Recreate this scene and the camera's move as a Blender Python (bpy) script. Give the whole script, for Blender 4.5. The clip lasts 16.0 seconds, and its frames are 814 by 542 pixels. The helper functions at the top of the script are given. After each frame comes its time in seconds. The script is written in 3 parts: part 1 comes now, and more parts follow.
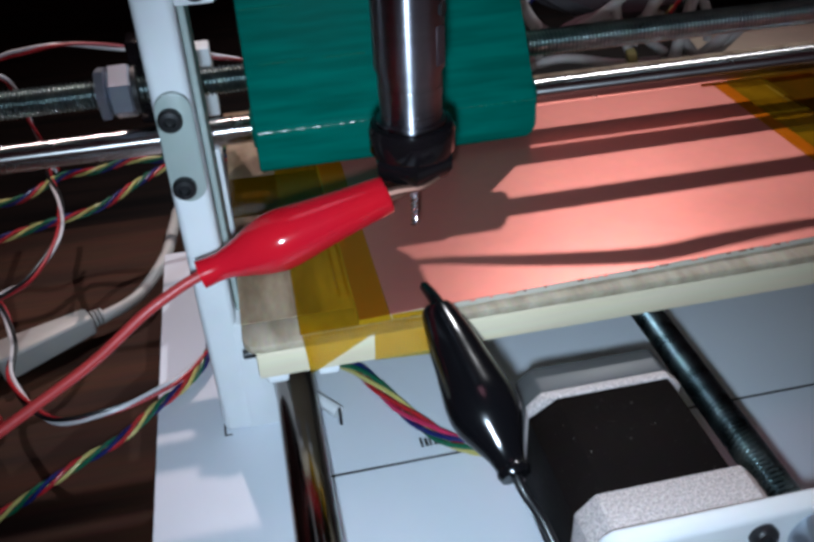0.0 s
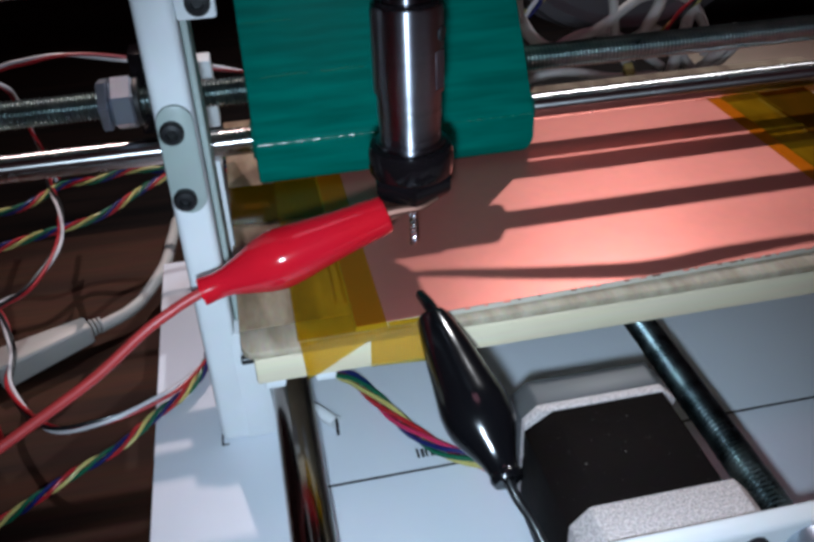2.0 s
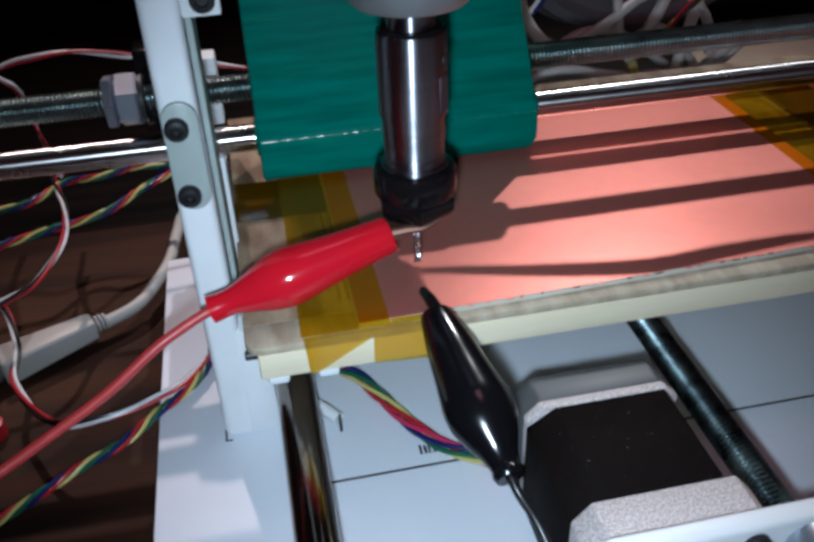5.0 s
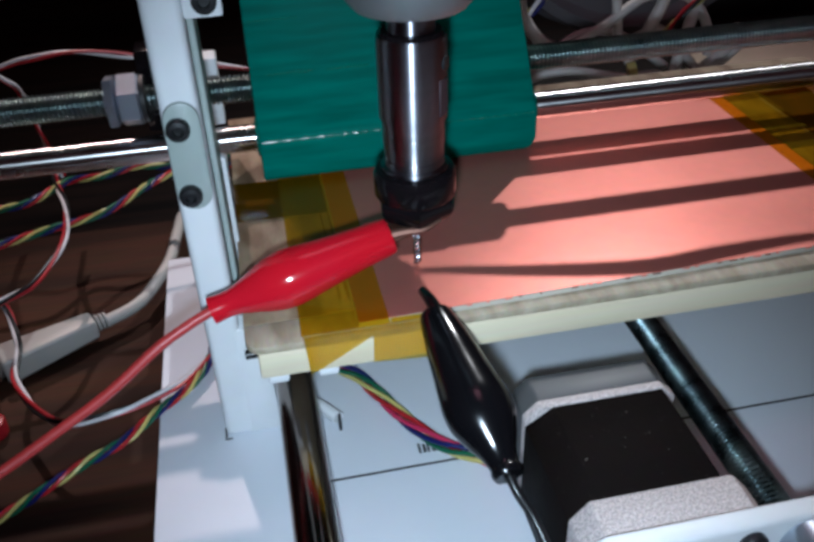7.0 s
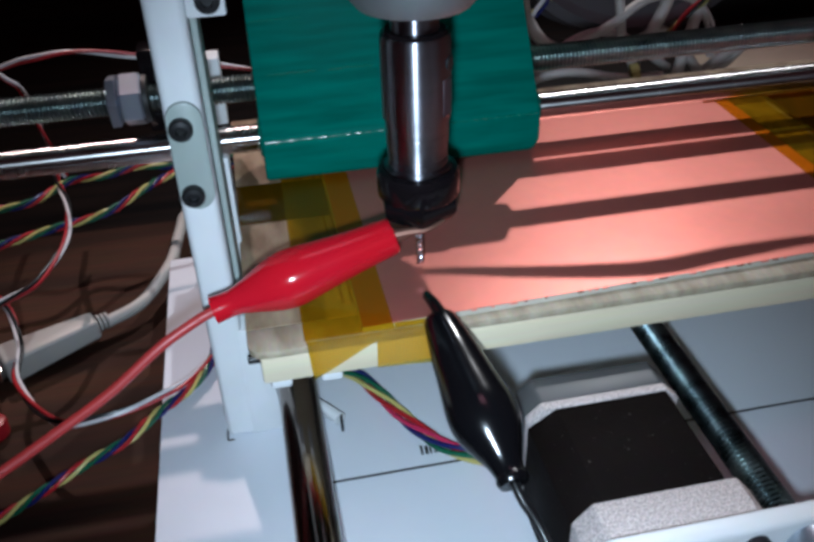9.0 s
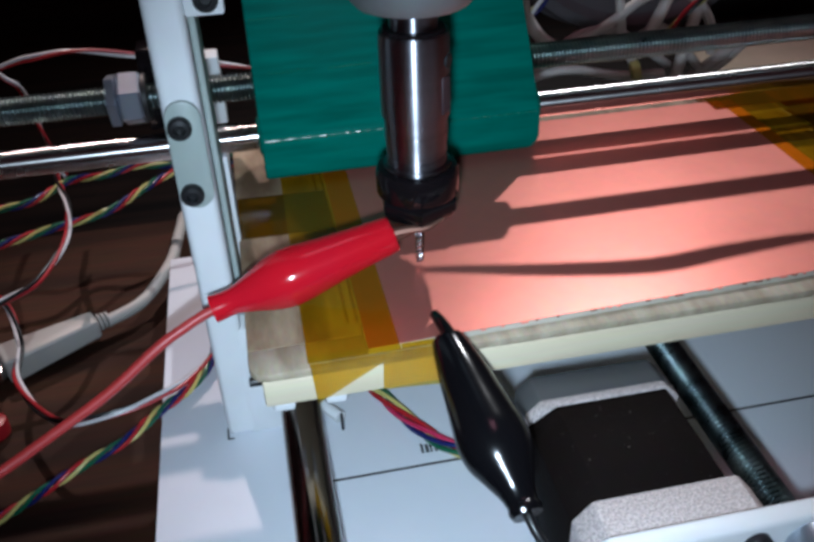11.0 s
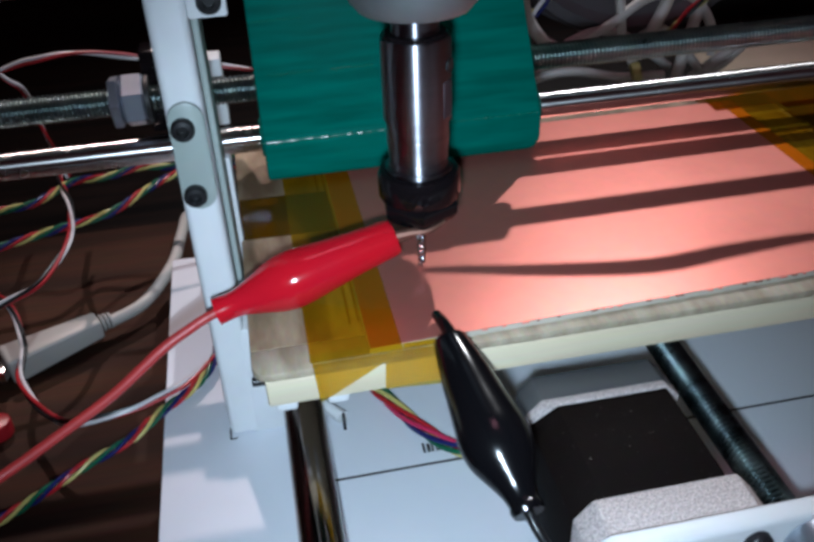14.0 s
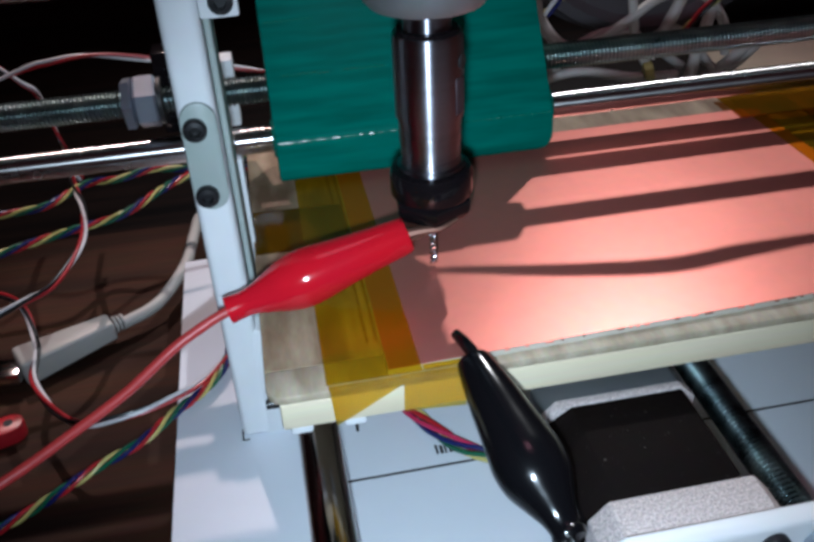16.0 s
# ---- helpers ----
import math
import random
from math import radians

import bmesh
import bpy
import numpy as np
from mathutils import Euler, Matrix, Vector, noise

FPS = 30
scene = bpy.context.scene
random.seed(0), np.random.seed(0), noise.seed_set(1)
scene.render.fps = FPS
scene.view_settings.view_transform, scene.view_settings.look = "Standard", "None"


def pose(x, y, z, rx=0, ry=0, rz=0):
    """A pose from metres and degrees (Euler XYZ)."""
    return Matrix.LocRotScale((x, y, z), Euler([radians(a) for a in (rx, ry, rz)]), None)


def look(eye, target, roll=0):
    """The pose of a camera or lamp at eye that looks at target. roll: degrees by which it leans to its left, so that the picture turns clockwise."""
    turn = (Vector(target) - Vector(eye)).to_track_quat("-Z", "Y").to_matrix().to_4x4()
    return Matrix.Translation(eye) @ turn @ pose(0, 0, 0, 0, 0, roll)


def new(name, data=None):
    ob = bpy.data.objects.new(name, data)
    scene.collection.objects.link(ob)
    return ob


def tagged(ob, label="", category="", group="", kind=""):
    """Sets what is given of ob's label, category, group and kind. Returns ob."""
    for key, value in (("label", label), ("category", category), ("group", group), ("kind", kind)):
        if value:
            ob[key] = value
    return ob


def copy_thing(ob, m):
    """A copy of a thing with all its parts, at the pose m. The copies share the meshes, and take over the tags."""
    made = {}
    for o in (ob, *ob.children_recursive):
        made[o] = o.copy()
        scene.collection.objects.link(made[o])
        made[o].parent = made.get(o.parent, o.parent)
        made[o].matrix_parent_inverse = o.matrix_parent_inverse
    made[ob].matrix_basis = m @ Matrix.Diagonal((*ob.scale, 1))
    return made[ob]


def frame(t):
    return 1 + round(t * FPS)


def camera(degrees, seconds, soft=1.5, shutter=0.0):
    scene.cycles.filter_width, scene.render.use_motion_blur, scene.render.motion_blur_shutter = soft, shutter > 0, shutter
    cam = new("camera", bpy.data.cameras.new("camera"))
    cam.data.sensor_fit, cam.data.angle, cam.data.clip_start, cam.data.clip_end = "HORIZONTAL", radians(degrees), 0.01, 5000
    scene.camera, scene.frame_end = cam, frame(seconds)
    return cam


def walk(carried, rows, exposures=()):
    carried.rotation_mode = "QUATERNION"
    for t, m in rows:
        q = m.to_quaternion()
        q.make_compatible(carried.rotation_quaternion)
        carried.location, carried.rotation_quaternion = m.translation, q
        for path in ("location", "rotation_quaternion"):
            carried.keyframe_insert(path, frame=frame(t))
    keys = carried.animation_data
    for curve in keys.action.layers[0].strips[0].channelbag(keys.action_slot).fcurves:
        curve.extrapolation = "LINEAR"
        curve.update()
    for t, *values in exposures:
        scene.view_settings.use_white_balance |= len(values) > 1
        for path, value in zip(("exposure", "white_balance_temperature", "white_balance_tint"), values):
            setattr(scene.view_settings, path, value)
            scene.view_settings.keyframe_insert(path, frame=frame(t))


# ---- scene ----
cam = camera(51.6, 16.0, soft=3.3)
PATH = [
    (0, pose(0.00068, 0.00280, 0.16590, 55.040, 2.329, -12.124)),
    (0.5, pose(0.00074, 0.00251, 0.16584, 55.129, 2.262, -11.815)),
    (1, pose(-0.00009, 0.00181, 0.16770, 55.502, 1.976, -11.890)),
    (1.5, pose(-0.00006, 0.00181, 0.16790, 55.576, 1.853, -12.091)),
    (2, pose(0.00035, 0.00177, 0.16757, 55.665, 1.861, -12.033)),
    (2.5, pose(0.00037, 0.00140, 0.16795, 55.765, 1.996, -11.891)),
    (3, pose(0.00005, 0.00154, 0.16826, 55.697, 1.980, -11.962)),
    (3.5, pose(0.00026, 0.00152, 0.16797, 55.598, 1.967, -11.904)),
    (4, pose(0.00040, 0.00143, 0.16758, 55.493, 2.017, -11.770)),
    (6.5, pose(0.00004, 0.00029, 0.16830, 55.569, 1.654, -11.802)),
    (7, pose(-0.00000, 0.00000, 0.16840, 55.543, 1.723, -11.713)),
    (7.5, pose(-0.00017, -0.00009, 0.16836, 55.580, 1.757, -11.676)),
    (8, pose(0.00018, 0.00032, 0.16767, 55.509, 1.760, -11.621)),
    (8.5, pose(0.00024, 0.00075, 0.16767, 55.493, 1.609, -11.657)),
    (9, pose(-0.00026, 0.00057, 0.16801, 55.623, 1.628, -11.536)),
    (11.5, pose(0.00025, 0.00058, 0.16778, 55.527, 1.838, -11.560)),
    (12, pose(-0.00027, 0.00001, 0.16834, 55.666, 1.816, -11.509)),
    (12.5, pose(-0.00052, 0.00001, 0.16817, 55.706, 1.736, -11.545)),
    (13, pose(-0.00089, -0.00072, 0.16871, 55.799, 1.773, -11.392)),
    (13.5, pose(-0.00092, -0.00087, 0.16908, 55.737, 1.723, -11.494)),
    (14, pose(-0.00024, -0.00042, 0.16820, 55.637, 1.891, -11.534)),
    (14.5, pose(-0.00020, -0.00044, 0.16816, 55.693, 1.921, -11.517)),
    (15, pose(-0.00081, -0.00140, 0.16855, 55.903, 1.898, -11.327)),
    (15.5, pose(-0.00041, -0.00110, 0.16831, 55.851, 2.024, -11.184)),
    (16, pose(-0.00040, 0.00004, 0.16726, 55.840, 2.433, -10.951)),
]
walk(cam, PATH, exposures=[(0, -0.03, 6120, 10.5), (16, -0.03, 6120, 10.5)])

# ---------------------------------------------------------------- world and lamps
world = bpy.data.worlds.new("room_air")
scene.world = world
world.use_nodes = True
world.node_tree.nodes["Background"].inputs[0].default_value = (1.0, 0.52, 0.66, 1)
world.node_tree.nodes["Background"].inputs[1].default_value = 0.018


def lamp(name, kind, place, target, watts, colour, size, cone=60, blend=0.5):
    data = bpy.data.lights.new(name, kind)
    data.energy, data.color, data.shadow_soft_size = watts, colour, size
    if kind == "SPOT":
        data.spot_size, data.spot_blend = radians(cone), blend
    ob = new(name, data)
    ob.matrix_world = look(place, target)
    return ob


# the lamps behind the gantry, the little light of the filming phone, and a dim reddish fill added for the room
lamp("work_lamp", "SPOT", (0.400, 0.740, 0.780), (0.060, 0.190, 0.05), 16.2, (1.0, 0.98, 0.97), 0.007, 56, 1.0)
lamp("side_lamp", "SPOT", (-0.146, 0.780, 0.727), (-0.054, 0.230, 0.0), 14.5, (1.0, 0.75, 0.68), 0.010, 13.5, 0.8)
lamp("phone_light", "SPOT", (-0.003, 0.003, 0.154), (0.030, 0.162, 0.030), 1.82, (0.70, 0.87, 1.0), 0.004, 78, 1.0)

# added fill for the reddish ambient tone; no such fixture is known
fill_data = bpy.data.lights.new("room_fill", "AREA")
fill_data.energy, fill_data.color, fill_data.size = 0.9, (1.0, 0.42, 0.55), 0.30
new("room_fill", fill_data).matrix_world = look((0.10, 0.30, 1.54), (0.10, 0.25, 0.0))

# ---------------------------------------------------------------- materials
def mat(name, colour, rough=0.5, metal=0.0, second=None, scale=40.0, stretch=(1, 1, 1), bump=0.0, bump_scale=400.0,
        spec=0.5, coat=0.0, wear=0.12, fine=300.0, detail=4.0, trans=0.0, contrast=(0.35, 0.65)):
    m = bpy.data.materials.new(name)
    m.use_nodes = True
    nt = m.node_tree
    b = nt.nodes["Principled BSDF"]
    b.inputs["Metallic"].default_value = metal
    b.inputs["Specular IOR Level"].default_value = spec
    b.inputs["Coat Weight"].default_value = coat
    b.inputs["Coat Roughness"].default_value = 0.08
    if trans:
        b.inputs["Subsurface Weight"].default_value = trans
        b.inputs["Subsurface Radius"].default_value = (0.004, 0.004, 0.004)
    tc = nt.nodes.new("ShaderNodeTexCoord")
    mp = nt.nodes.new("ShaderNodeMapping")
    mp.inputs["Scale"].default_value = stretch
    nt.links.new(tc.outputs["Object"], mp.inputs["Vector"])

    def noise_node(s, det):
        n = nt.nodes.new("ShaderNodeTexNoise")
        n.inputs["Scale"].default_value, n.inputs["Detail"].default_value = s, det
        nt.links.new(mp.outputs["Vector"], n.inputs["Vector"])
        return n
    n1, n2 = noise_node(scale, detail), noise_node(fine, 3.0)
    ramp = nt.nodes.new("ShaderNodeValToRGB")
    second = second or tuple(c * (1 - wear) for c in colour)
    ramp.color_ramp.elements[0].position, ramp.color_ramp.elements[1].position = contrast
    ramp.color_ramp.elements[0].color, ramp.color_ramp.elements[1].color = (*second, 1), (*colour, 1)
    nt.links.new(n1.outputs["Fac"], ramp.inputs["Fac"])
    mix = nt.nodes.new("ShaderNodeMix")
    mix.data_type, mix.blend_type = "RGBA", "MULTIPLY"
    mix.inputs["Factor"].default_value = wear
    nt.links.new(ramp.outputs["Color"], mix.inputs["A"])
    nt.links.new(n2.outputs["Color"], mix.inputs["B"])
    nt.links.new(mix.outputs["Result"], b.inputs["Base Color"])
    mr = nt.nodes.new("ShaderNodeMapRange")
    mr.inputs["To Min"].default_value, mr.inputs["To Max"].default_value = rough * 0.8, min(1, rough * 1.2)
    nt.links.new(n1.outputs["Fac"], mr.inputs["Value"])
    nt.links.new(mr.outputs["Result"], b.inputs["Roughness"])
    if bump:
        n3 = noise_node(bump_scale, 3.0)
        bp = nt.nodes.new("ShaderNodeBump")
        bp.inputs["Strength"].default_value, bp.inputs["Distance"].default_value = bump, 0.0004
        nt.links.new(n3.outputs["Fac"], bp.inputs["Height"])
        nt.links.new(bp.outputs["Normal"], b.inputs["Normal"])
    return m


def turned_mat():
    """Lathe-turned steel: fine rings round the axis that draw highlights out lengthwise."""
    return stretched(mat("turned_steel", (0.46, 0.465, 0.52), 0.40, metal=1.0, stretch=(0.05, 0.05, 1), scale=500, wear=0.1, bump=0.015, bump_scale=1800), "Z")


def rod_mat(name, axis, colour, rough, amount):
    """Centreless-ground rod: bright steel whose highlights run along the rod."""
    return stretched(mat(name, colour, rough, metal=1.0, wear=0.06, scale=120), axis, amount)


def stretched(m, axis, amount=1.0):
    nt = m.node_tree
    b = nt.nodes["Principled BSDF"]
    b.inputs["Anisotropic"].default_value = amount
    b.inputs["Anisotropic Rotation"].default_value = 0.25
    tg = nt.nodes.new("ShaderNodeTangent")
    tg.direction_type, tg.axis = "RADIAL", axis
    nt.links.new(tg.outputs["Tangent"], b.inputs["Tangent"])
    return m


def tape_mat(name="amber_film", low=(0.90, 0.76, 0.28), high=(0.95, 0.84, 0.37)):
    m = bpy.data.materials.new(name)
    m.use_nodes = True
    nt = m.node_tree
    out = nt.nodes["Material Output"]
    clear = nt.nodes.new("ShaderNodeBsdfTransparent")
    gloss = nt.nodes.new("ShaderNodeBsdfGlossy")
    tint = nt.nodes.new("ShaderNodeBsdfDiffuse")
    gloss.inputs["Roughness"].default_value = 0.12
    tint.inputs["Color"].default_value = (0.74, 0.58, 0.02, 1)
    tc = nt.nodes.new("ShaderNodeTexCoord")
    n = nt.nodes.new("ShaderNodeTexNoise")
    n.inputs["Scale"].default_value = 90
    nt.links.new(tc.outputs["Object"], n.inputs["Vector"])
    ramp = nt.nodes.new("ShaderNodeValToRGB")
    ramp.color_ramp.elements[0].color, ramp.color_ramp.elements[1].color = (*low, 1), (*high, 1)
    nt.links.new(n.outputs["Fac"], ramp.inputs["Fac"])
    nt.links.new(ramp.outputs["Color"], clear.inputs["Color"])
    bp = nt.nodes.new("ShaderNodeBump")
    bp.inputs["Strength"].default_value, bp.inputs["Distance"].default_value = 0.25, 0.0005
    nt.links.new(n.outputs["Fac"], bp.inputs["Height"])
    nt.links.new(bp.outputs["Normal"], gloss.inputs["Normal"])
    m1, m2 = nt.nodes.new("ShaderNodeMixShader"), nt.nodes.new("ShaderNodeMixShader")
    m1.inputs[0].default_value, m2.inputs[0].default_value = 0.05, 0.05
    nt.links.new(clear.outputs[0], m1.inputs[1]), nt.links.new(tint.outputs[0], m1.inputs[2])
    nt.links.new(m1.outputs[0], m2.inputs[1]), nt.links.new(gloss.outputs[0], m2.inputs[2])
    nt.links.new(m2.outputs[0], out.inputs["Surface"])
    return m


WHITE = mat("white_printed_plastic", (0.78, 0.80, 0.82), 0.42, wear=0.06, scale=60, trans=0.15, bump=0.08, bump_scale=900)
FROST = mat("frosted_plastic", (0.38, 0.44, 0.42), 0.4, wear=0.08, trans=0.2)
BASEM = mat("white_laminate", (0.76, 0.80, 0.86), 0.33, wear=0.04, scale=14, second=(0.72, 0.76, 0.83), bump=0.03)
GREEN = mat("green_printed_plastic", (0.0012, 0.180, 0.138), 0.5, second=(0.0007, 0.120, 0.092), spec=0.04, stretch=(0.5, 1, 5), scale=70, bump=0.05, bump_scale=90, wear=0.1)
GREENG = mat("glossy_green_plastic", (0.002, 0.17, 0.12), 0.26, wear=0.1)
COPPER = mat("bare_copper", (0.84, 0.285, 0.228), 0.365, metal=0.66, spec=0.1, coat=0.04, second=(0.74, 0.238, 0.190), scale=15, detail=8.0, wear=0.14, bump=0.05, bump_scale=500, contrast=(0.25, 0.7))
COPPER.node_tree.nodes["Principled BSDF"].inputs["Coat Roughness"].default_value = 0.23
FR4 = mat("fibreglass_edge", (0.62, 0.57, 0.48), 0.5)
MDF = mat("brown_hardboard", (0.46, 0.35, 0.23), 0.62, second=(0.20, 0.12, 0.065), scale=95, stretch=(1.6, 0.5, 1), bump=0.35, wear=0.3, fine=700)
EDGE = mat("worn_pale_wood", (0.58, 0.50, 0.37), 0.6, second=(0.40, 0.32, 0.22), scale=170, stretch=(1.3, 0.4, 1), bump=0.4, wear=0.3, fine=900)
CREAM = mat("pale_poplar", (0.78, 0.69, 0.50), 0.6, second=(0.68, 0.57, 0.39), scale=30, stretch=(0.15, 1, 2.5), bump=0.15, wear=0.15)
TAPE = tape_mat()
TAPE2 = tape_mat("deep_amber_film", (0.62, 0.38, 0.10), (0.72, 0.46, 0.14))
TAPE3 = tape_mat("dark_amber_film", (0.56, 0.37, 0.09), (0.68, 0.47, 0.13))
STEEL = mat("polished_steel", (0.74, 0.72, 0.71), 0.12, metal=1.0, wear=0.06, scale=120)
# ROD_Y: the dark surroundings it mirrors are put into its colour
ROD_X, ROD_Y = rod_mat("ground_rod_across", "X", (0.74, 0.72, 0.71), 0.26, 0.92), rod_mat("dark_reflection_rod_along", "Y", (0.25, 0.215, 0.195), 0.15, 0.4)
ZINC = mat("zinc_plated_steel", (0.36, 0.41, 0.40), 0.30, metal=1.0, second=(0.24, 0.29, 0.29), scale=180, wear=0.2)
NUTM = mat("bright_zinc", (0.50, 0.55, 0.64), 0.32, metal=0.88, wear=0.15)
GROUND = turned_mat()
# darker zinc for the lead screw, the bed's shade in its colour
SCREW = mat("shaded_zinc_steel", (0.17, 0.225, 0.23), 0.28, metal=1.0, second=(0.06, 0.085, 0.09), scale=180, wear=0.2)
# grey copy of the cast cap metal with the bed's shade painted in
CAP_SHADE = mat("shaded_casting", (0.105, 0.11, 0.115), 0.5, metal=0.2, wear=0.15)
MILLED = mat("dull_milled_steel", (0.075, 0.048, 0.055), 0.55, metal=0.3, wear=0.2)
DARKST = mat("black_oxide_steel", (0.008, 0.006, 0.007), 0.13, metal=0.0, wear=0.2, spec=0.22)
CASTAL = mat("cast_aluminium", (0.84, 0.75, 0.73), 0.5, metal=0.2, second=(0.46, 0.39, 0.38), contrast=(0.36, 0.60), bump=0.9, bump_scale=2600, fine=2400, wear=0.2, scale=2100)
GREYAL = mat("grey_aluminium", (0.30, 0.33, 0.34), 0.5, metal=0.7, wear=0.1)
LAMIN = mat("black_lacquer", (0.11, 0.090, 0.080), 0.6, second=(0.009, 0.0065, 0.006), scale=1100, contrast=(0.69, 0.76), bump=0.25, bump_scale=900, wear=0.3, spec=0.02)
BOLTM = mat("black_bolt_steel", (0.022, 0.022, 0.024), 0.38, metal=0.3, wear=0.2)
RED = mat("red_soft_vinyl", (0.56, 0.008, 0.022), 0.13, wear=0.05, coat=0.0, scale=50, second=(0.58, 0.008, 0.018))
BLACK = mat("black_soft_vinyl", (0.004, 0.004, 0.005), 0.17, wear=0.1, coat=0.0, spec=0.4)
REDW = mat("red_wire_sleeve", (0.52, 0.045, 0.045), 0.4)
JAW = mat("plated_jaw", (0.26, 0.13, 0.095), 0.5, metal=0.8)
TABLE = mat("brown_table_veneer", (0.072, 0.028, 0.015), 0.7, second=(0.014, 0.006, 0.004), scale=40, stretch=(0.14, 1.5, 1), bump=0.25, wear=0.6, fine=420.0, spec=0.15)
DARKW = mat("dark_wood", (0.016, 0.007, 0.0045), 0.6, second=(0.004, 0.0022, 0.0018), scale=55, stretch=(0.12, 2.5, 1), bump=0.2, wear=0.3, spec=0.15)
INK = mat("black_ink", (0.02, 0.02, 0.022), 0.7)
USBG = mat("grey_plug_plastic", (0.46, 0.44, 0.41), 0.45)
GREYC = mat("grey_cable_sleeve", (0.80, 0.74, 0.70), 0.45)
DULL = mat("dull_dark_plastic", (0.02, 0.019, 0.019), 0.5)
# near-black stands in for the unlit depth of the room
ROOM = mat("unlit_room_black", (0.005, 0.004, 0.004), 0.9, spec=0.1)
PAINT = mat("room_wall_paint", (0.62, 0.50, 0.48), 0.8)
SLATE = mat("grey_spool_plastic", (0.15, 0.135, 0.145), 0.45)
CARD = mat("tan_card", (0.80, 0.62, 0.47), 0.8)
WIRE = {n: mat(n + "_wire", c, 0.35, wear=0.08) for n, c in dict(
    red=(0.42, 0.014, 0.022), yellow=(0.56, 0.49, 0.16), green=(0.006, 0.11, 0.055), blue=(0.008, 0.014, 0.11),
    white=(0.72, 0.70, 0.72), black=(0.008, 0.008, 0.009), pink=(0.55, 0.03, 0.10), grey=(0.5, 0.49, 0.48)).items()}


# ---------------------------------------------------------------- mesh helpers
def part(name, bm, material, parent=None, label="", smooth=True):
    me = bpy.data.meshes.new(name)
    bm.normal_update()
    for f in bm.faces:
        f.smooth = smooth
    if smooth:
        for e in bm.edges:
            e.smooth = not (len(e.link_faces) == 2 and e.calc_face_angle(0) > radians(38))
    bm.to_mesh(me)
    bm.free()
    me.materials.append(material)
    ob = new(name, me)
    if parent:
        ob.parent = parent
    if label:
        ob["label"] = label
    return ob


def thing(name, label, category, group="", kind="", at=None):
    ob = new(name)
    ob.empty_display_size = 0.01
    if at is not None:
        ob.matrix_basis = at
    return tagged(ob, label, category, group, kind)


def box(x0, x1, y0, y1, z0, z1, bevel=0.0, segs=2, bm=None):
    bm = bm or bmesh.new()
    r = bmesh.ops.create_cube(bm, size=1)
    bmesh.ops.scale(bm, vec=(x1 - x0, y1 - y0, z1 - z0), verts=r["verts"])
    bmesh.ops.translate(bm, vec=((x0 + x1) / 2, (y0 + y1) / 2, (z0 + z1) / 2), verts=r["verts"])
    if bevel:
        vs = set(r["verts"])
        bmesh.ops.bevel(bm, geom=[e for e in bm.edges if e.verts[0] in vs], offset=bevel, segments=segs, affect="EDGES", profile=0.5)
    return bm


def extrude_poly(points, axis, a, b, bevel=0.0, segs=2):
    """A prism over a polygon; axis is the direction in which it is extruded, from a to b."""
    bm = bmesh.new()

    def place(p, s):
        return {"x": (s, p[0], p[1]), "y": (p[0], s, p[1]), "z": (p[0], p[1], s)}[axis]
    lo = [bm.verts.new(place(p, a)) for p in points]
    hi = [bm.verts.new(place(p, b)) for p in points]
    n = len(points)
    bm.faces.new(lo), bm.faces.new(hi)
    for i in range(n):
        bm.faces.new((lo[i], lo[(i + 1) % n], hi[(i + 1) % n], hi[i]))
    bmesh.ops.recalc_face_normals(bm, faces=bm.faces)
    if bevel:
        bmesh.ops.bevel(bm, geom=list(bm.edges), offset=bevel, segments=segs, affect="EDGES", profile=0.5)
    return bm


def lathe(profile, segs=40, m=Matrix()):
    """Turned form round z from (radius, height) pairs."""
    bm = bmesh.new()
    rings = []
    for r, z in profile:
        rings.append([bm.verts.new(m @ Vector((r * math.cos(2 * math.pi * i / segs), r * math.sin(2 * math.pi * i / segs), z))) for i in range(segs)])
    for a, b in zip(rings, rings[1:]):
        for i in range(segs):
            bm.faces.new((a[i], a[(i + 1) % segs], b[(i + 1) % segs], b[i]))
    bm.faces.new(rings[0][::-1]), bm.faces.new(rings[-1])
    bmesh.ops.recalc_face_normals(bm, faces=bm.faces)
    return bm


def frame_to(a, b):
    """Pose whose z axis runs from a to b, at a."""
    a, b = Vector(a), Vector(b)
    return Matrix.Translation(a) @ (b - a).to_track_quat("Z", "Y").to_matrix().to_4x4()


def cylinder(a, b, r, segs=32, chamfer=0.0):
    L = (Vector(b) - Vector(a)).length
    prof = [(r - chamfer, 0), (r, chamfer), (r, L - chamfer), (r - chamfer, L)] if chamfer else [(r, 0), (r, L)]
    return lathe(prof, segs, frame_to(a, b))


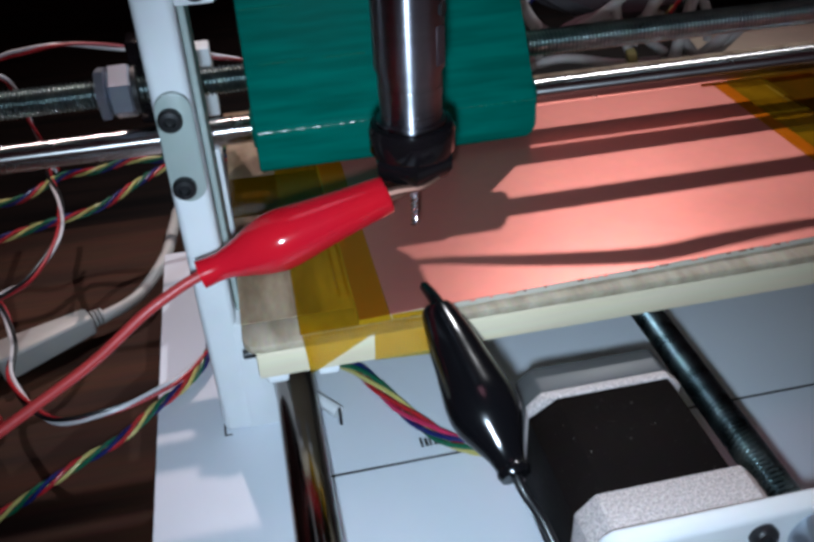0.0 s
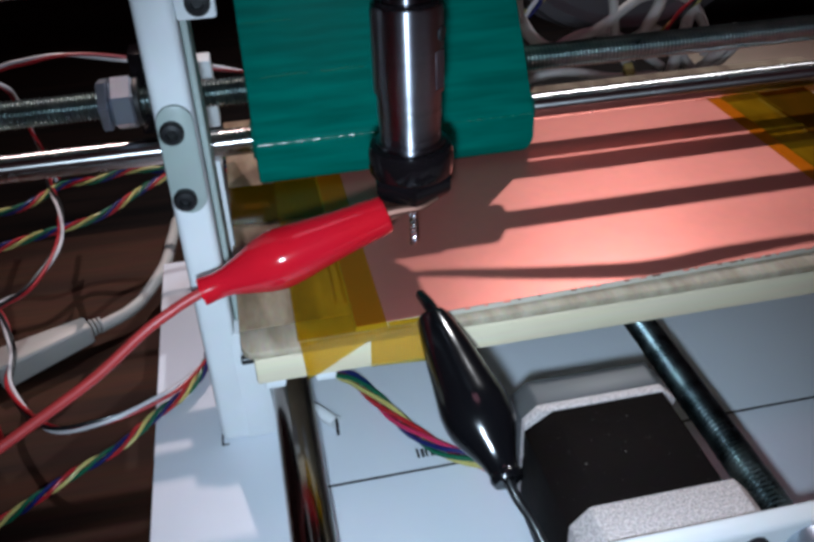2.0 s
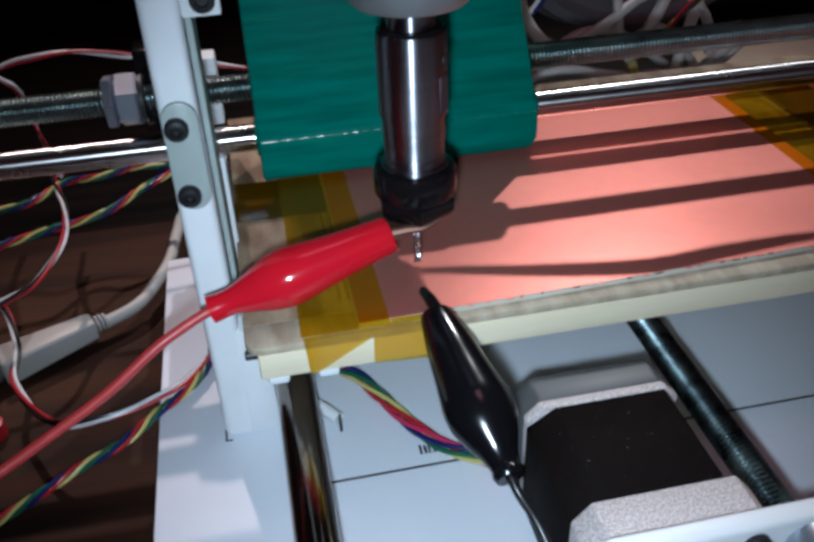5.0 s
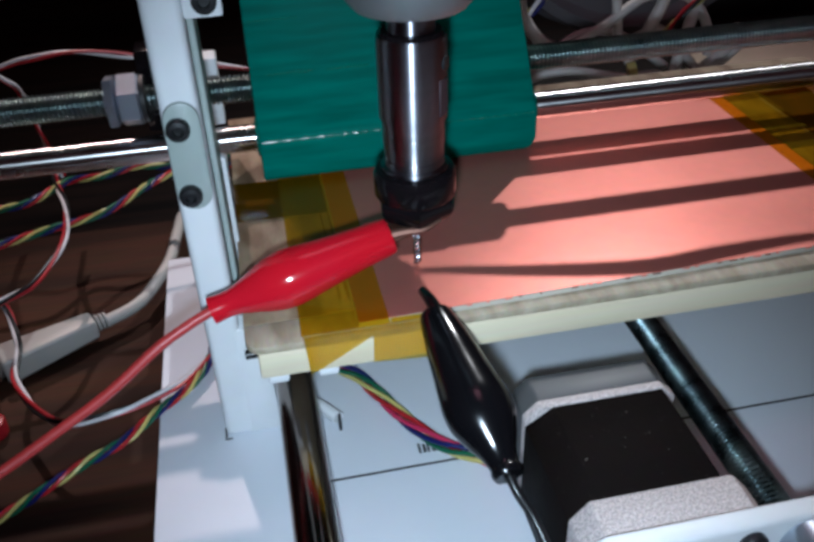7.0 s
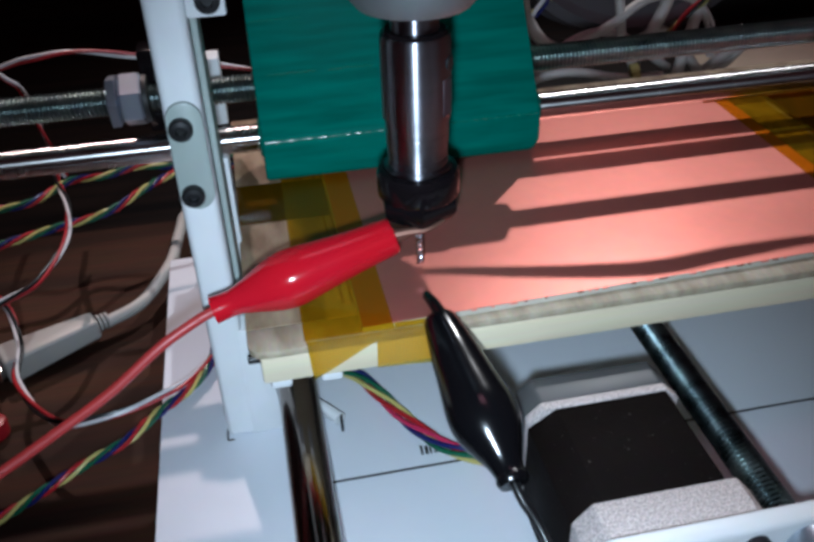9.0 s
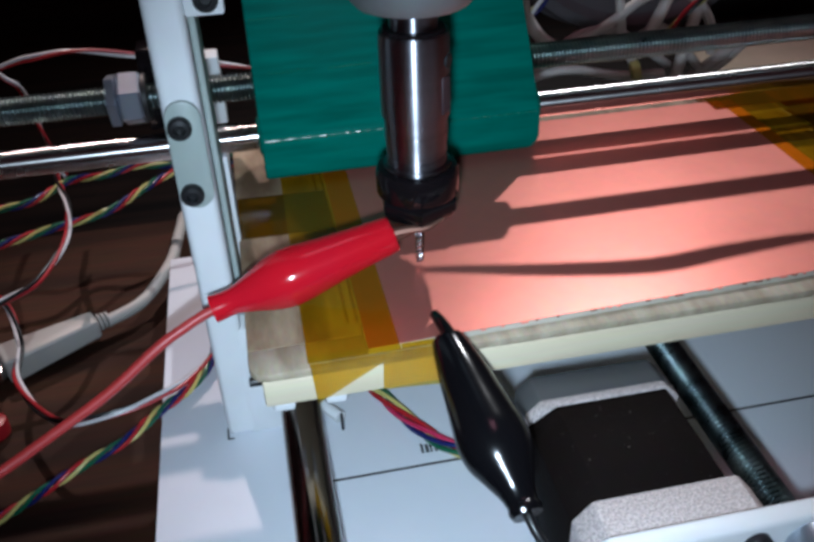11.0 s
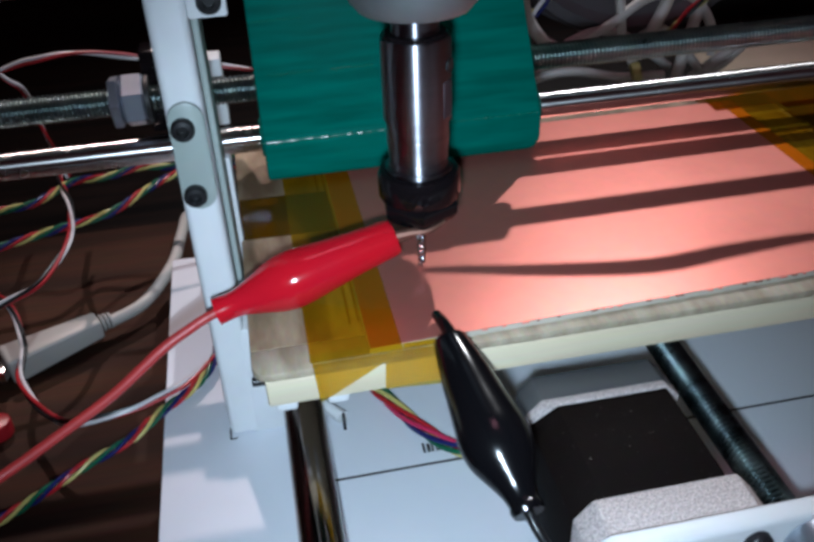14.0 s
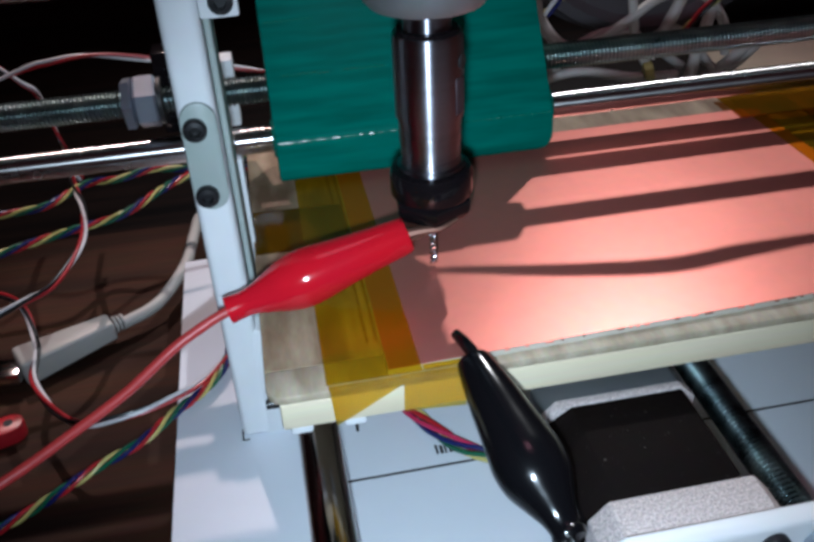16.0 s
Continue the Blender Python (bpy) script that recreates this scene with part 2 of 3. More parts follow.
def thread(a, b, r, pitch=0.00125, segs=18):
    """A screw thread from a to b."""
    m, L = frame_to(a, b), (Vector(b) - Vector(a)).length
    rows = int(L / pitch * 4)
    verts, faces = [], []
    depth = (0.0, 0.00035, 0.0007, 0.00035)
    for j in range(rows + 1):
        for i in range(segs):
            z = min(max(j * pitch / 4 + pitch * i / segs - pitch / 2, 0), L)
            t = 2 * math.pi * i / segs
            rr = r - depth[j % 4]
            verts.append(m @ Vector((rr * math.cos(t), rr * math.sin(t), z)))
    for j in range(rows):
        for i in range(segs - 1):
            k = j * segs + i
            faces.append((k, k + 1, k + segs + 1, k + segs))
        if j + 4 <= rows:
            k = j * segs + segs - 1
            faces.append((k, (j + 4) * segs, (min(j + 5, rows)) * segs, k + segs))
    me = bpy.data.meshes.new("thread")
    me.from_pydata([tuple(v) for v in verts], [], faces)
    bm = bmesh.new()
    bm.from_mesh(me)
    bpy.data.meshes.remove(me)
    bmesh.ops.recalc_face_normals(bm, faces=bm.faces)
    return bm


def curve_points(ctrl, steps=10):
    """A smooth line through control points (Catmull-Rom)."""
    p = [Vector(c) for c in ctrl]
    p = [2 * p[0] - p[1]] + p + [2 * p[-1] - p[-2]]
    out = []
    for i in range(1, len(p) - 2):
        for k in range(steps):
            t = k / steps
            out.append(0.5 * (2 * p[i] + (p[i + 1] - p[i - 1]) * t + (2 * p[i - 1] - 5 * p[i] + 4 * p[i + 1] - p[i + 2]) * t * t
                              + (3 * p[i] - p[i - 1] - 3 * p[i + 1] + p[i + 2]) * t ** 3))
    out.append(p[-2])
    return out


def frames_along(pts):
    res, up = [], None
    for i, p in enumerate(pts):
        d = (pts[min(i + 1, len(pts) - 1)] - pts[max(i - 1, 0)]).normalized()
        if up is None:
            up = Vector((0, 0, 1)) if abs(d.z) < 0.9 else Vector((1, 0, 0))
        side = d.cross(up).normalized()
        up = side.cross(d).normalized()
        res.append((p, side, up, d))
    return res


def tube(ctrl, r, segs=10, steps=10, radii=None):
    pts = curve_points(ctrl, steps)
    bm = bmesh.new()
    rings = []
    fr = frames_along(pts)
    for j, (p, s, u, d) in enumerate(fr):
        rr = r if radii is None else radii(j / (len(fr) - 1))
        rings.append([bm.verts.new(p + s * rr * math.cos(2 * math.pi * i / segs) + u * rr * math.sin(2 * math.pi * i / segs)) for i in range(segs)])
    for a, b in zip(rings, rings[1:]):
        for i in range(segs):
            bm.faces.new((a[i], a[(i + 1) % segs], b[(i + 1) % segs], b[i]))
    bm.faces.new(rings[0][::-1]), bm.faces.new(rings[-1])
    bmesh.ops.recalc_face_normals(bm, faces=bm.faces)
    return bm


def twisted(name, ctrl, colours, label, r=0.00056, spread=0.00092, pitch=0.020, parent=None, phase=0.0):
    """A bundle of insulated strands twisted round one line."""
    ob = thing(name, label, "cable")
    pts = curve_points(ctrl, 14)
    fr = frames_along(pts)
    run = [0.0]
    for a, b in zip(pts, pts[1:]):
        run.append(run[-1] + (b - a).length)
    for k, c in enumerate(colours):
        line = []
        for (p, s, u, d), L in zip(fr, run):
            t = phase + 2 * math.pi * (L / pitch + k / len(colours))
            line.append(p + s * spread * math.cos(t) + u * spread * math.sin(t))
        part("strand", tube(line, r, 8, 1), WIRE[c], ob, c + " insulated strand")
    return ob


def bolt_head(a, b, r, name, parent, h=0.003):
    """A socket-head cap screw, head from a towards b."""
    m = frame_to(a, b)
    bm = lathe([(r * 0.98, 0), (r, 0.0003), (r, h - 0.0007), (r * 0.86, h - 0.0002), (r * 0.5, h), (r * 0.46, h - 0.0001), (r * 0.42, h - 0.0014)], 28, m)
    return part(name, bm, BOLTM, parent, "black socket screw")


# ---------------------------------------------------------------- room, table, base
def room():
    wall = 0.05
    x0, x1, y0, y1, z0, z1 = -0.80, 1.00, -0.60, 1.15, -0.75, 1.60
    tagged(part("wall_north", box(x0, x1, y1, y1 + wall, z0, z1), ROOM), "wall behind the machine, painted near-black as unlit room", "wall", kind="structure")
    tagged(part("wall_south", box(x0, x1, y0 - wall, y0, z0, z1), PAINT), "plain painted room wall", "wall", kind="structure")
    tagged(part("wall_west", box(x0 - wall, x0, y0, y1, z0, z1), PAINT), "plain painted room wall", "wall", kind="structure")
    tagged(part("wall_east", box(x1, x1 + wall, y0, y1, z0, z1), PAINT), "plain painted room wall", "wall", kind="structure")
    tagged(part("ceiling", box(x0, x1, y0, y1, z1, z1 + wall), PAINT), "plain painted ceiling of the room", "ceiling", kind="structure")
    tagged(part("floor", box(x0, x1, y0, y1, z0 - wall, z0), ROOM), "dark room floor", "floor", kind="structure")


def table():
    ob = thing("table", "brown wood-veneer table under the machine", "table")
    part("tabletop", box(-0.60, 0.70, -0.35, 0.326, -0.037, -0.015, 0.001), TABLE, ob)
    for x in (-0.55, 0.65):
        for y in (-0.30, 0.28):
            part("leg", box(x - 0.02, x + 0.02, y - 0.02, y + 0.02, -0.75, -0.037, 0.002), TABLE, ob)
    sh = thing("rear_table", "near-black wooden table standing behind the brown one", "table")
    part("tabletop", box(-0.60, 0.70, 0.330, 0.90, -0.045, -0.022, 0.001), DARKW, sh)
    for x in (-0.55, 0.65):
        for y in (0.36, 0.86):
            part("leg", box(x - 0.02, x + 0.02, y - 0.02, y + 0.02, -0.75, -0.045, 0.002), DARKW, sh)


def base_board():
    ob = thing("base_board", "white laminated base board with pencilled black lines", "base board")
    part("board", box(-0.0388, 0.260, -0.080, 0.2705, -0.015, 0.0, 0.0008), BASEM, ob)
    part("guide_line", box(-0.0, 0.250, 0.1513, 0.1520, 0.0, 0.00012), INK, ob, "thin black drawn line")
    part("tie_post", tube([(0.0030, 0.1815, 0.0030), (0.0070, 0.1765, 0.0032), (0.0110, 0.1712, 0.0030)], 0.0018, 12, 4), WHITE, ob, "small white plastic peg")
    part("peg_tip", box(0.0108, 0.0116, 0.1690, 0.1718, 0.0, 0.0046, 0.0002, 1), INK, ob, "black tip of the peg")
    # shadow gap at the upright's foot, laid on as thin black strips
    part("gap_shade", box(-0.0204, -0.0199, 0.1729, 0.1775, 0.0, 0.00012), INK, ob, "black strip painted as the shadow gap at the upright's foot")
    part("gap_shade", box(-0.0199, -0.0184, 0.1729, 0.1733, 0.0, 0.00012), INK, ob, "black strip painted as the shadow gap at the upright's foot")
    # a short unreadable note beside the line
    for i, (w, h) in enumerate(((0.0007, 0.0034), (0.0009, 0.0030), (0.0006, 0.0034), (0.0010, 0.0028), (0.0007, 0.0032))):
        part("ink_bar", box(0.0306 + i * 0.0012, 0.0306 + i * 0.0012 + w, 0.1558, 0.1558 + h, 0.0, 0.00012), INK, ob, "small black written mark")


room(), table(), base_board()


# ---------------------------------------------------------------- gantry
def gantry_post():
    ob = thing("gantry_post", "white printed upright bolted at its front edge", "post")
    # narrow side plate seen on its rounded front edge, with a foot
    prof = [(0.1740, 0.0), (0.1740, 0.040), (0.1742, 0.085), (0.1746, 0.105), (0.1758, 0.130), (0.178, 0.150), (0.184, 0.170), (0.200, 0.170), (0.192, 0.0)]
    part("side_plate", extrude_poly(prof, "x", -0.0200, -0.0116, 0.0018, 4), WHITE, ob)
    part("foot", extrude_poly([(-0.0140, 0.0), (-0.0045, 0.0), (-0.0052, 0.020), (-0.0105, 0.036), (-0.0140, 0.036)], "y", 0.1741, 0.215, 0.0008, 2), WHITE, ob, "white foot of the upright")
    part("backing_sheet", box(-0.0114, -0.0099, 0.1800, 0.1950, 0.036, 0.165, 0.0003, 1), FROST, ob, "thin grey sheet along the upright")
    part("side_flange", box(-0.0118, -0.0088, 0.1965, 0.2000, 0.0362, 0.0735, 0.0006), WHITE, ob, "white flange behind the upright")
    # rear plate and rod seat
    part("rear_plate", box(-0.0200, -0.0108, 0.2480, 0.2560, 0.0, 0.0475, 0.0008), WHITE, ob, "white plate behind the upright")
    part("rear_lug", box(-0.0200, -0.0092, 0.2480, 0.2560, 0.0600, 0.0812, 0.0006), WHITE, ob, "small white lug behind the upright")
    part("rod_seat", box(-0.0200, -0.0145, 0.2200, 0.2560, 0.0470, 0.0900, 0.0008), WHITE, ob, "block that seats the rods")
    # clamp pad with two screws
    pts = []
    for cx, cz, a0 in ((-0.0157, 0.0948, 0), (-0.0157, 0.0768, 180)):
        for k in range(9):
            t = radians(a0 + 180 * k / 8)
            pts.append((cx + 0.0039 * math.cos(t), cz + 0.0039 * math.sin(t)))
    part("clamp_pad", extrude_poly(pts, "y", 0.1728, 0.1744, 0.0004, 2), FROST, ob, "frosted rounded clamp pad")
    for z in (0.0930, 0.0769):
        bolt_head((-0.0174 + 0.0008, 0.1729, z), (-0.0174 + 0.0008, 0.160, z), 0.0026, "screw", ob, 0.0022)
    tab = part("end_stop_tab", box(-0.0116, -0.0035, 0.1760, 0.1800, 0.1150, 0.134, 0.0006), WHITE, ob, "white tab beside the upright")
    bolt_head((-0.0070, 0.1761, 0.1186), (-0.0070, 0.160, 0.1186), 0.0026, "screw", tab, 0.0022)


def hex_nut(x, y, z, w, flat, turn):
    bm = bmesh.new()
    m = Matrix.Translation((x, y, z)) @ Euler((radians(turn), 0, 0)).to_matrix().to_4x4() @ Euler((0, radians(90), 0)).to_matrix().to_4x4()
    R = flat / math.sqrt(3)
    prof = [(R * 0.90, 0), (R, w * 0.12), (R, w * 0.88), (R * 0.90, w)]
    return lathe(prof, 6, m)


def x_axis():
    ob = thing("threaded_rod", "zinc-plated threaded rod across the gantry", "threaded rod")
    part("rod", thread((-0.26, 0.2335, 0.0768), (0.42, 0.2335, 0.0768), 0.004), ZINC, ob)
    nut = thing("hex_nut", "bright zinc hex nut on the threaded rod", "nut", "nuts on the threaded rod")
    part("nut_body", hex_nut(0, 0, 0, 0.0064, 0.0130, -3), NUTM, nut, smooth=False)
    nut.matrix_basis = pose(-0.0368, 0.2335, 0.0768)
    thin = copy_thing(nut, pose(-0.0400, 0.2335, 0.0768, 22, 0, 0))
    thin.scale = (0.46, 1, 1)
    # no washer is known here; a dark ring paints the gap's shade
    w = thing("washer", "dark ring painted as the shade of the gap by the upright", "washer")
    part("ring", cylinder((-0.0304, 0.2335, 0.0768), (-0.0290, 0.2335, 0.0768), 0.0066, 36, 0.0002), DULL, w)
    # near-black colour paints the post's shadow onto its rear flange
    s = thing("shaded_flange", "rear flange of the upright, its shadow painted in near-black", "bearing")
    part("plate", box(-0.0312, -0.0200, 0.2390, 0.2480, 0.0640, 0.0885, 0.0008), DARKST, s)
    part("sleeve", cylinder((-0.0290, 0.2335, 0.0768), (-0.0200, 0.2335, 0.0768), 0.0034, 36, 0.0004), ZINC, s, "bright steel sleeve on the rod")
    for z, rr in ((0.0612, 0.004), (0.1105, 0.0033)):
        r = thing("smooth_rod", "polished steel guide rod across the gantry", "guide rod", "guide rods of the gantry")
        part("rod", cylinder((-0.26, 0.2335, z), (0.42, 0.2335, z), rr, 40, 0.0004), ROD_X, r)
    # the far upright of the gantry
    f = thing("gantry_post", "white printed upright at the far end of the gantry", "post")
    part("side_plate", box(0.252, 0.260, 0.205, 0.262, 0.0, 0.170, 0.001), WHITE, f)


def carriage():
    ob = thing("carriage", "green printed carriage block riding on the gantry rods", "carriage")
    # front face narrowing upwards, with a rounded lower lip round the guide rod
    lip = [(0.2232, 0.0632), (0.2228, 0.0600), (0.2222, 0.0555), (0.2226, 0.0525), (0.2245, 0.0511), (0.2420, 0.0511), (0.2440, 0.0540), (0.2440, 0.1120), (0.2240, 0.1120), (0.2240, 0.0650)]
    bm = extrude_poly(lip, "x", 0.0, 0.0832, 0.0009, 2)
    for v in bm.verts:
        f = max(0.0, (v.co.z - 0.064) / 0.04)
        if v.co.x > 0.03:
            v.co.x -= 0.0080 * f + 0.0030 * max(0.0, (0.0575 - v.co.z) / 0.0064) ** 2
    part("block", bm, GREEN, ob)
    for z, x0, x1 in ((0.0835, 0.004, 0.017), (0.0835, 0.021, 0.0330), (0.0985, 0.001, 0.0145)):
        part("ridge", box(x0, x1, 0.22385, 0.2246, z - 0.0003, z + 0.0003, 0.0001, 1), GREENG, ob, "shallow printed ridge")
    rng = random.Random(5)
    bumps = [0.00022 + 0.00030 * rng.random() ** 2 for _ in range(90)]
    part("fold_bead", tube([(0.001 + 0.0809 * k / 89, 0.2236, 0.0636) for k in range(90)], 0.0003, 8, 1, lambda t: bumps[min(89, int(t * 89))]), GREENG, ob, "glossy bead of plastic along the fold")
    part("upper_boss", box(0.0, 0.0905, 0.2290, 0.2380, 0.1040, 0.1180, 0.0020, 3), GREEN, ob, "rounded boss on the upper guide rod")
    # plate that carries the spindle slide, with its stepped and rounded side
    side = [(0.0, 0.1090), (0.0622, 0.1090), (0.0625, 0.1145), (0.0646, 0.1180), (0.0693, 0.1223), (0.0728, 0.1268), (0.0750, 0.1310), (0.0770, 0.1366),
            (0.0762, 0.1405), (0.0799, 0.1466), (0.0839, 0.1538), (0.0874, 0.1604), (0.0940, 0.1730), (0.0960, 0.2000), (0.0, 0.2000)]
    part("slide_plate", extrude_poly(side, "y", 0.2250, 0.2289), GREEN, ob, "upright green plate behind the spindle motor")
    part("bearing_boss", cylinder((-0.0006, 0.2335, 0.0612), (0.0850, 0.2335, 0.0612), 0.0058, 32, 0.0005), GREEN, ob)


gantry_post(), x_axis(), carriage()


# ---------------------------------------------------------------- bed on its guides
def bed_guides():
    r = thing("smooth_rod", "polished steel guide rod under the bed", "guide rod", "guide rods of the bed")
    part("rod", cylinder((0.0004, 0.010, 0.0219), (0.0004, 0.262, 0.0219), 0.0049, 40, 0.0004), ROD_Y, r)
    t = thing("threaded_rod", "zinc-plated lead screw under the bed", "threaded rod")
    part("rod", thread((0.0975, 0.088, 0.0219), (0.0975, 0.262, 0.0219), 0.004), SCREW, t)
    b = thing("rear_bracket", "white printed bracket holding the bed guides", "bracket")
    part("bracket_body", box(-0.0105, 0.120, 0.262, 0.270, 0.0, 0.034, 0.001), WHITE, b)


def stepper_motor():
    ob = thing("stepper_motor", "black and silver stepper motor beside the lead screw", "motor")

    def core_prof(cx, cz):
        return [(cx + 0.0131, cz + 0.0174), (cx + 0.0134, cz + 0.0170), (cx + 0.0134, cz - 0.0174), (cx - 0.0131, cz - 0.0174),
                (cx - 0.0195, cz - 0.0128), (cx - 0.0195, cz + 0.0128), (cx - 0.0131, cz + 0.0174)]

    def oct_prof(hx, hz, dx, dz, cx, cz):
        return [(cx + sx * a, cz + sz * b) for sx, sz, a, b in (
            (1, 1, hx - dx, hz), (1, 1, hx, hz - dz), (1, -1, hx, hz - dz), (1, -1, hx - dx, hz),
            (-1, -1, hx - dx, hz), (-1, -1, hx, hz - dz), (-1, 1, hx, hz - dz), (-1, 1, hx - dx, hz))]
    cx, cz = 0.0696, 0.0176
    part("front_cap", extrude_poly(oct_prof(0.0194, 0.0176, 0.0040, 0.0048, cx, cz), "y", 0.0915, 0.1032, 0.0005, 2), CASTAL, ob, "cast silver end cap")
    part("lamination", extrude_poly(core_prof(cx, cz), "y", 0.1032, 0.1303, 0.0002, 1), LAMIN, ob, "black laminated core")
    part("rear_cap", extrude_poly(oct_prof(0.0182, 0.0176, 0.0034, 0.0034, cx - 0.0012, cz), "y", 0.1303, 0.1328, 0.0004, 2), CASTAL, ob, "cast silver end cap")
    # same cap as the silver strip; its grey paints the shade under the bed
    part("shaded_cap_end", extrude_poly(oct_prof(0.0181, 0.0174, 0.0036, 0.0036, cx - 0.0012, cz), "y", 0.1328, 0.1412, 0.0006, 2), CAP_SHADE, ob, "rear of the motor cap with the bed's shade in its grey")


def motor_plate():
    ob = thing("motor_plate", "white printed front plate carrying motor and lead screw", "bracket")
    prof = [(0.0490, 0.0), (0.0490, 0.0370), (0.0500, 0.0390), (0.0520, 0.0402), (0.120, 0.0402), (0.120, 0.0)]
    part("plate", extrude_poly(prof, "y", 0.0866, 0.0913, 0.0010, 3), WHITE, ob)
    bolt_head((0.0796, 0.0868, 0.0360), (0.0796, 0.070, 0.0360), 0.0027, "screw", ob, 0.0022)
    part("rod_end", cylinder((0.0912, 0.0868, 0.0335), (0.0912, 0.0800, 0.0335), 0.0060, 36, 0.0006), NUTM, ob, "bright steel rod end")


bed_guides(), stepper_motor(), motor_plate()


def bed():
    ob = thing("bed", "two-layer wooden bed carrying the copper board", "machine bed")
    part("lower_board", box(-0.0070, 0.210, 0.1500, 0.2780, 0.0392, 0.0464, 0.0007), CREAM, ob, "pale lower board")
    part("upper_board", box(-0.0095, 0.210, 0.1592, 0.2780, 0.0464, 0.0485, 0.0003), MDF, ob, "worn brown hardboard top")
    pts = [(-0.0095, 0.1591), (-0.0095, 0.1545), (-0.0091, 0.1522), (-0.0079, 0.1506), (-0.0055, 0.1500), (0.210, 0.1500), (0.210, 0.1591)]
    part("edge_strip", extrude_poly(pts, "z", 0.0464, 0.0485, 0.0004, 2), EDGE, ob, "paler worn strip along the front edge")
    for y in (0.205, 0.250):
        part("bearing_block", box(-0.0060, 0.0090, y - 0.012, y + 0.012, 0.0262, 0.0392, 0.0008), WHITE, ob, "white printed bearing block")
    for x in (-0.0055, 0.0062):
        part("bearing_lug", box(x, x + 0.0050, 0.1512, 0.1590, 0.0362, 0.0392, 0.0008), WHITE, ob, "white printed lug under the front edge")
    part("corner_bolt", cylinder((-0.0098, 0.1530, 0.0448), (-0.0070, 0.1530, 0.0448), 0.0011, 14, 0.0002), BOLTM, ob, "dark bolt end at the corner")
    part("nut_block", box(0.085, 0.110, 0.205, 0.240, 0.0150, 0.0392, 0.0008), WHITE, ob, "white printed nut block")
    return ob


def copper_board():
    ob = thing("copper_board", "bare copper-clad circuit board taped to the bed", "circuit board")
    part("fibreglass", extrude_poly([(0.0166, 0.1519), (0.1590, 0.1563), (0.1590, 0.2539), (0.0166, 0.2539)], "z", 0.04856, 0.04992), FR4, ob, "pale fibreglass core")
    rng = random.Random(11)

    def front(u):
        return 0.1519 + 0.0309 * (u - 0.0166)
    x = 0.034
    while x < 0.150:
        w = 0.0006 + 0.0016 * rng.random()
        part("burr", box(x, x + w, front(x) - 0.0003, front(x) + 0.0002, 0.04960, 0.04992, 0.0001, 1), COPPER if rng.random() < 0.6 else JAW, ob, "ragged burr of the cut edge")
        x += w + 0.0010 + 0.0070 * rng.random() ** 2
    part("copper_face", extrude_poly([(0.0167, 0.1520), (0.1589, 0.1564), (0.1589, 0.2538), (0.0167, 0.2538)], "z", 0.04994, 0.05003), COPPER, ob, "bright copper face")
    return ob


def tapes():
    """Strips of amber film that hold the copper board."""
    made = []

    def strip(pts_flat, z, label, film=None):
        ob = thing("tape_strip", label, "tape", "amber tape strips")
        part("film", extrude_poly(pts_flat, "z", z, z + 0.00008), film or TAPE, ob)
        made.append(ob)
        return ob
    a = strip([(0.0032, 0.1498), (0.0237, 0.1498), (0.0237, 0.2600), (0.0042, 0.2600)], 0.05010, "amber film strip along the edge of the copper board")
    for x in (0.0136, 0.0157):
        part("crease", tube([(x, 0.162, 0.05015), (x + 0.0002, 0.200, 0.0502), (x - 0.0001, 0.2460, 0.05015)], 0.00032, 8, 6), TAPE, a, "raised crease in the film")
    part("flap", extrude_poly([(0.0036, 0.0501), (0.0200, 0.0501), (0.0196, 0.0478), (0.0075, 0.0405), (0.0044, 0.0389)], "y", 0.1494, 0.1495), TAPE, a, "folded end of the film")
    b = strip([(0.0239, 0.1498), (0.0330, 0.1498), (0.0330, 0.1516), (0.0239, 0.1516)], 0.05022, "short amber film over the front edge")
    part("flap", extrude_poly([(0.0196, 0.0502), (0.0330, 0.0502), (0.0330, 0.0388), (0.0192, 0.0398)], "y", 0.1494, 0.1495), TAPE, b, "folded end of the film")
    strip([(-0.0092, 0.2065), (0.0160, 0.2060), (0.0160, 0.2280), (-0.0092, 0.2290)], 0.04870, "dark amber film strip across the hardboard", TAPE3)
    strip([(0.1540, 0.1500), (0.1730, 0.1500), (0.1730, 0.2620), (0.1540, 0.2620)], 0.05010, "amber film strip along the far edge")
    strip([(0.1735, 0.1500), (0.1930, 0.1500), (0.1930, 0.2500), (0.1735, 0.2500)], 0.04870, "amber film strip on the hardboard beside the copper", TAPE2)
    strip([(0.1500, 0.2470), (0.2080, 0.2470), (0.2080, 0.2660), (0.1500, 0.2660)], 0.05030, "amber film strip over the rear corner", TAPE2)
    return made


BED = bed()
COPPER_BOARD = copper_board()
TAPES = tapes()


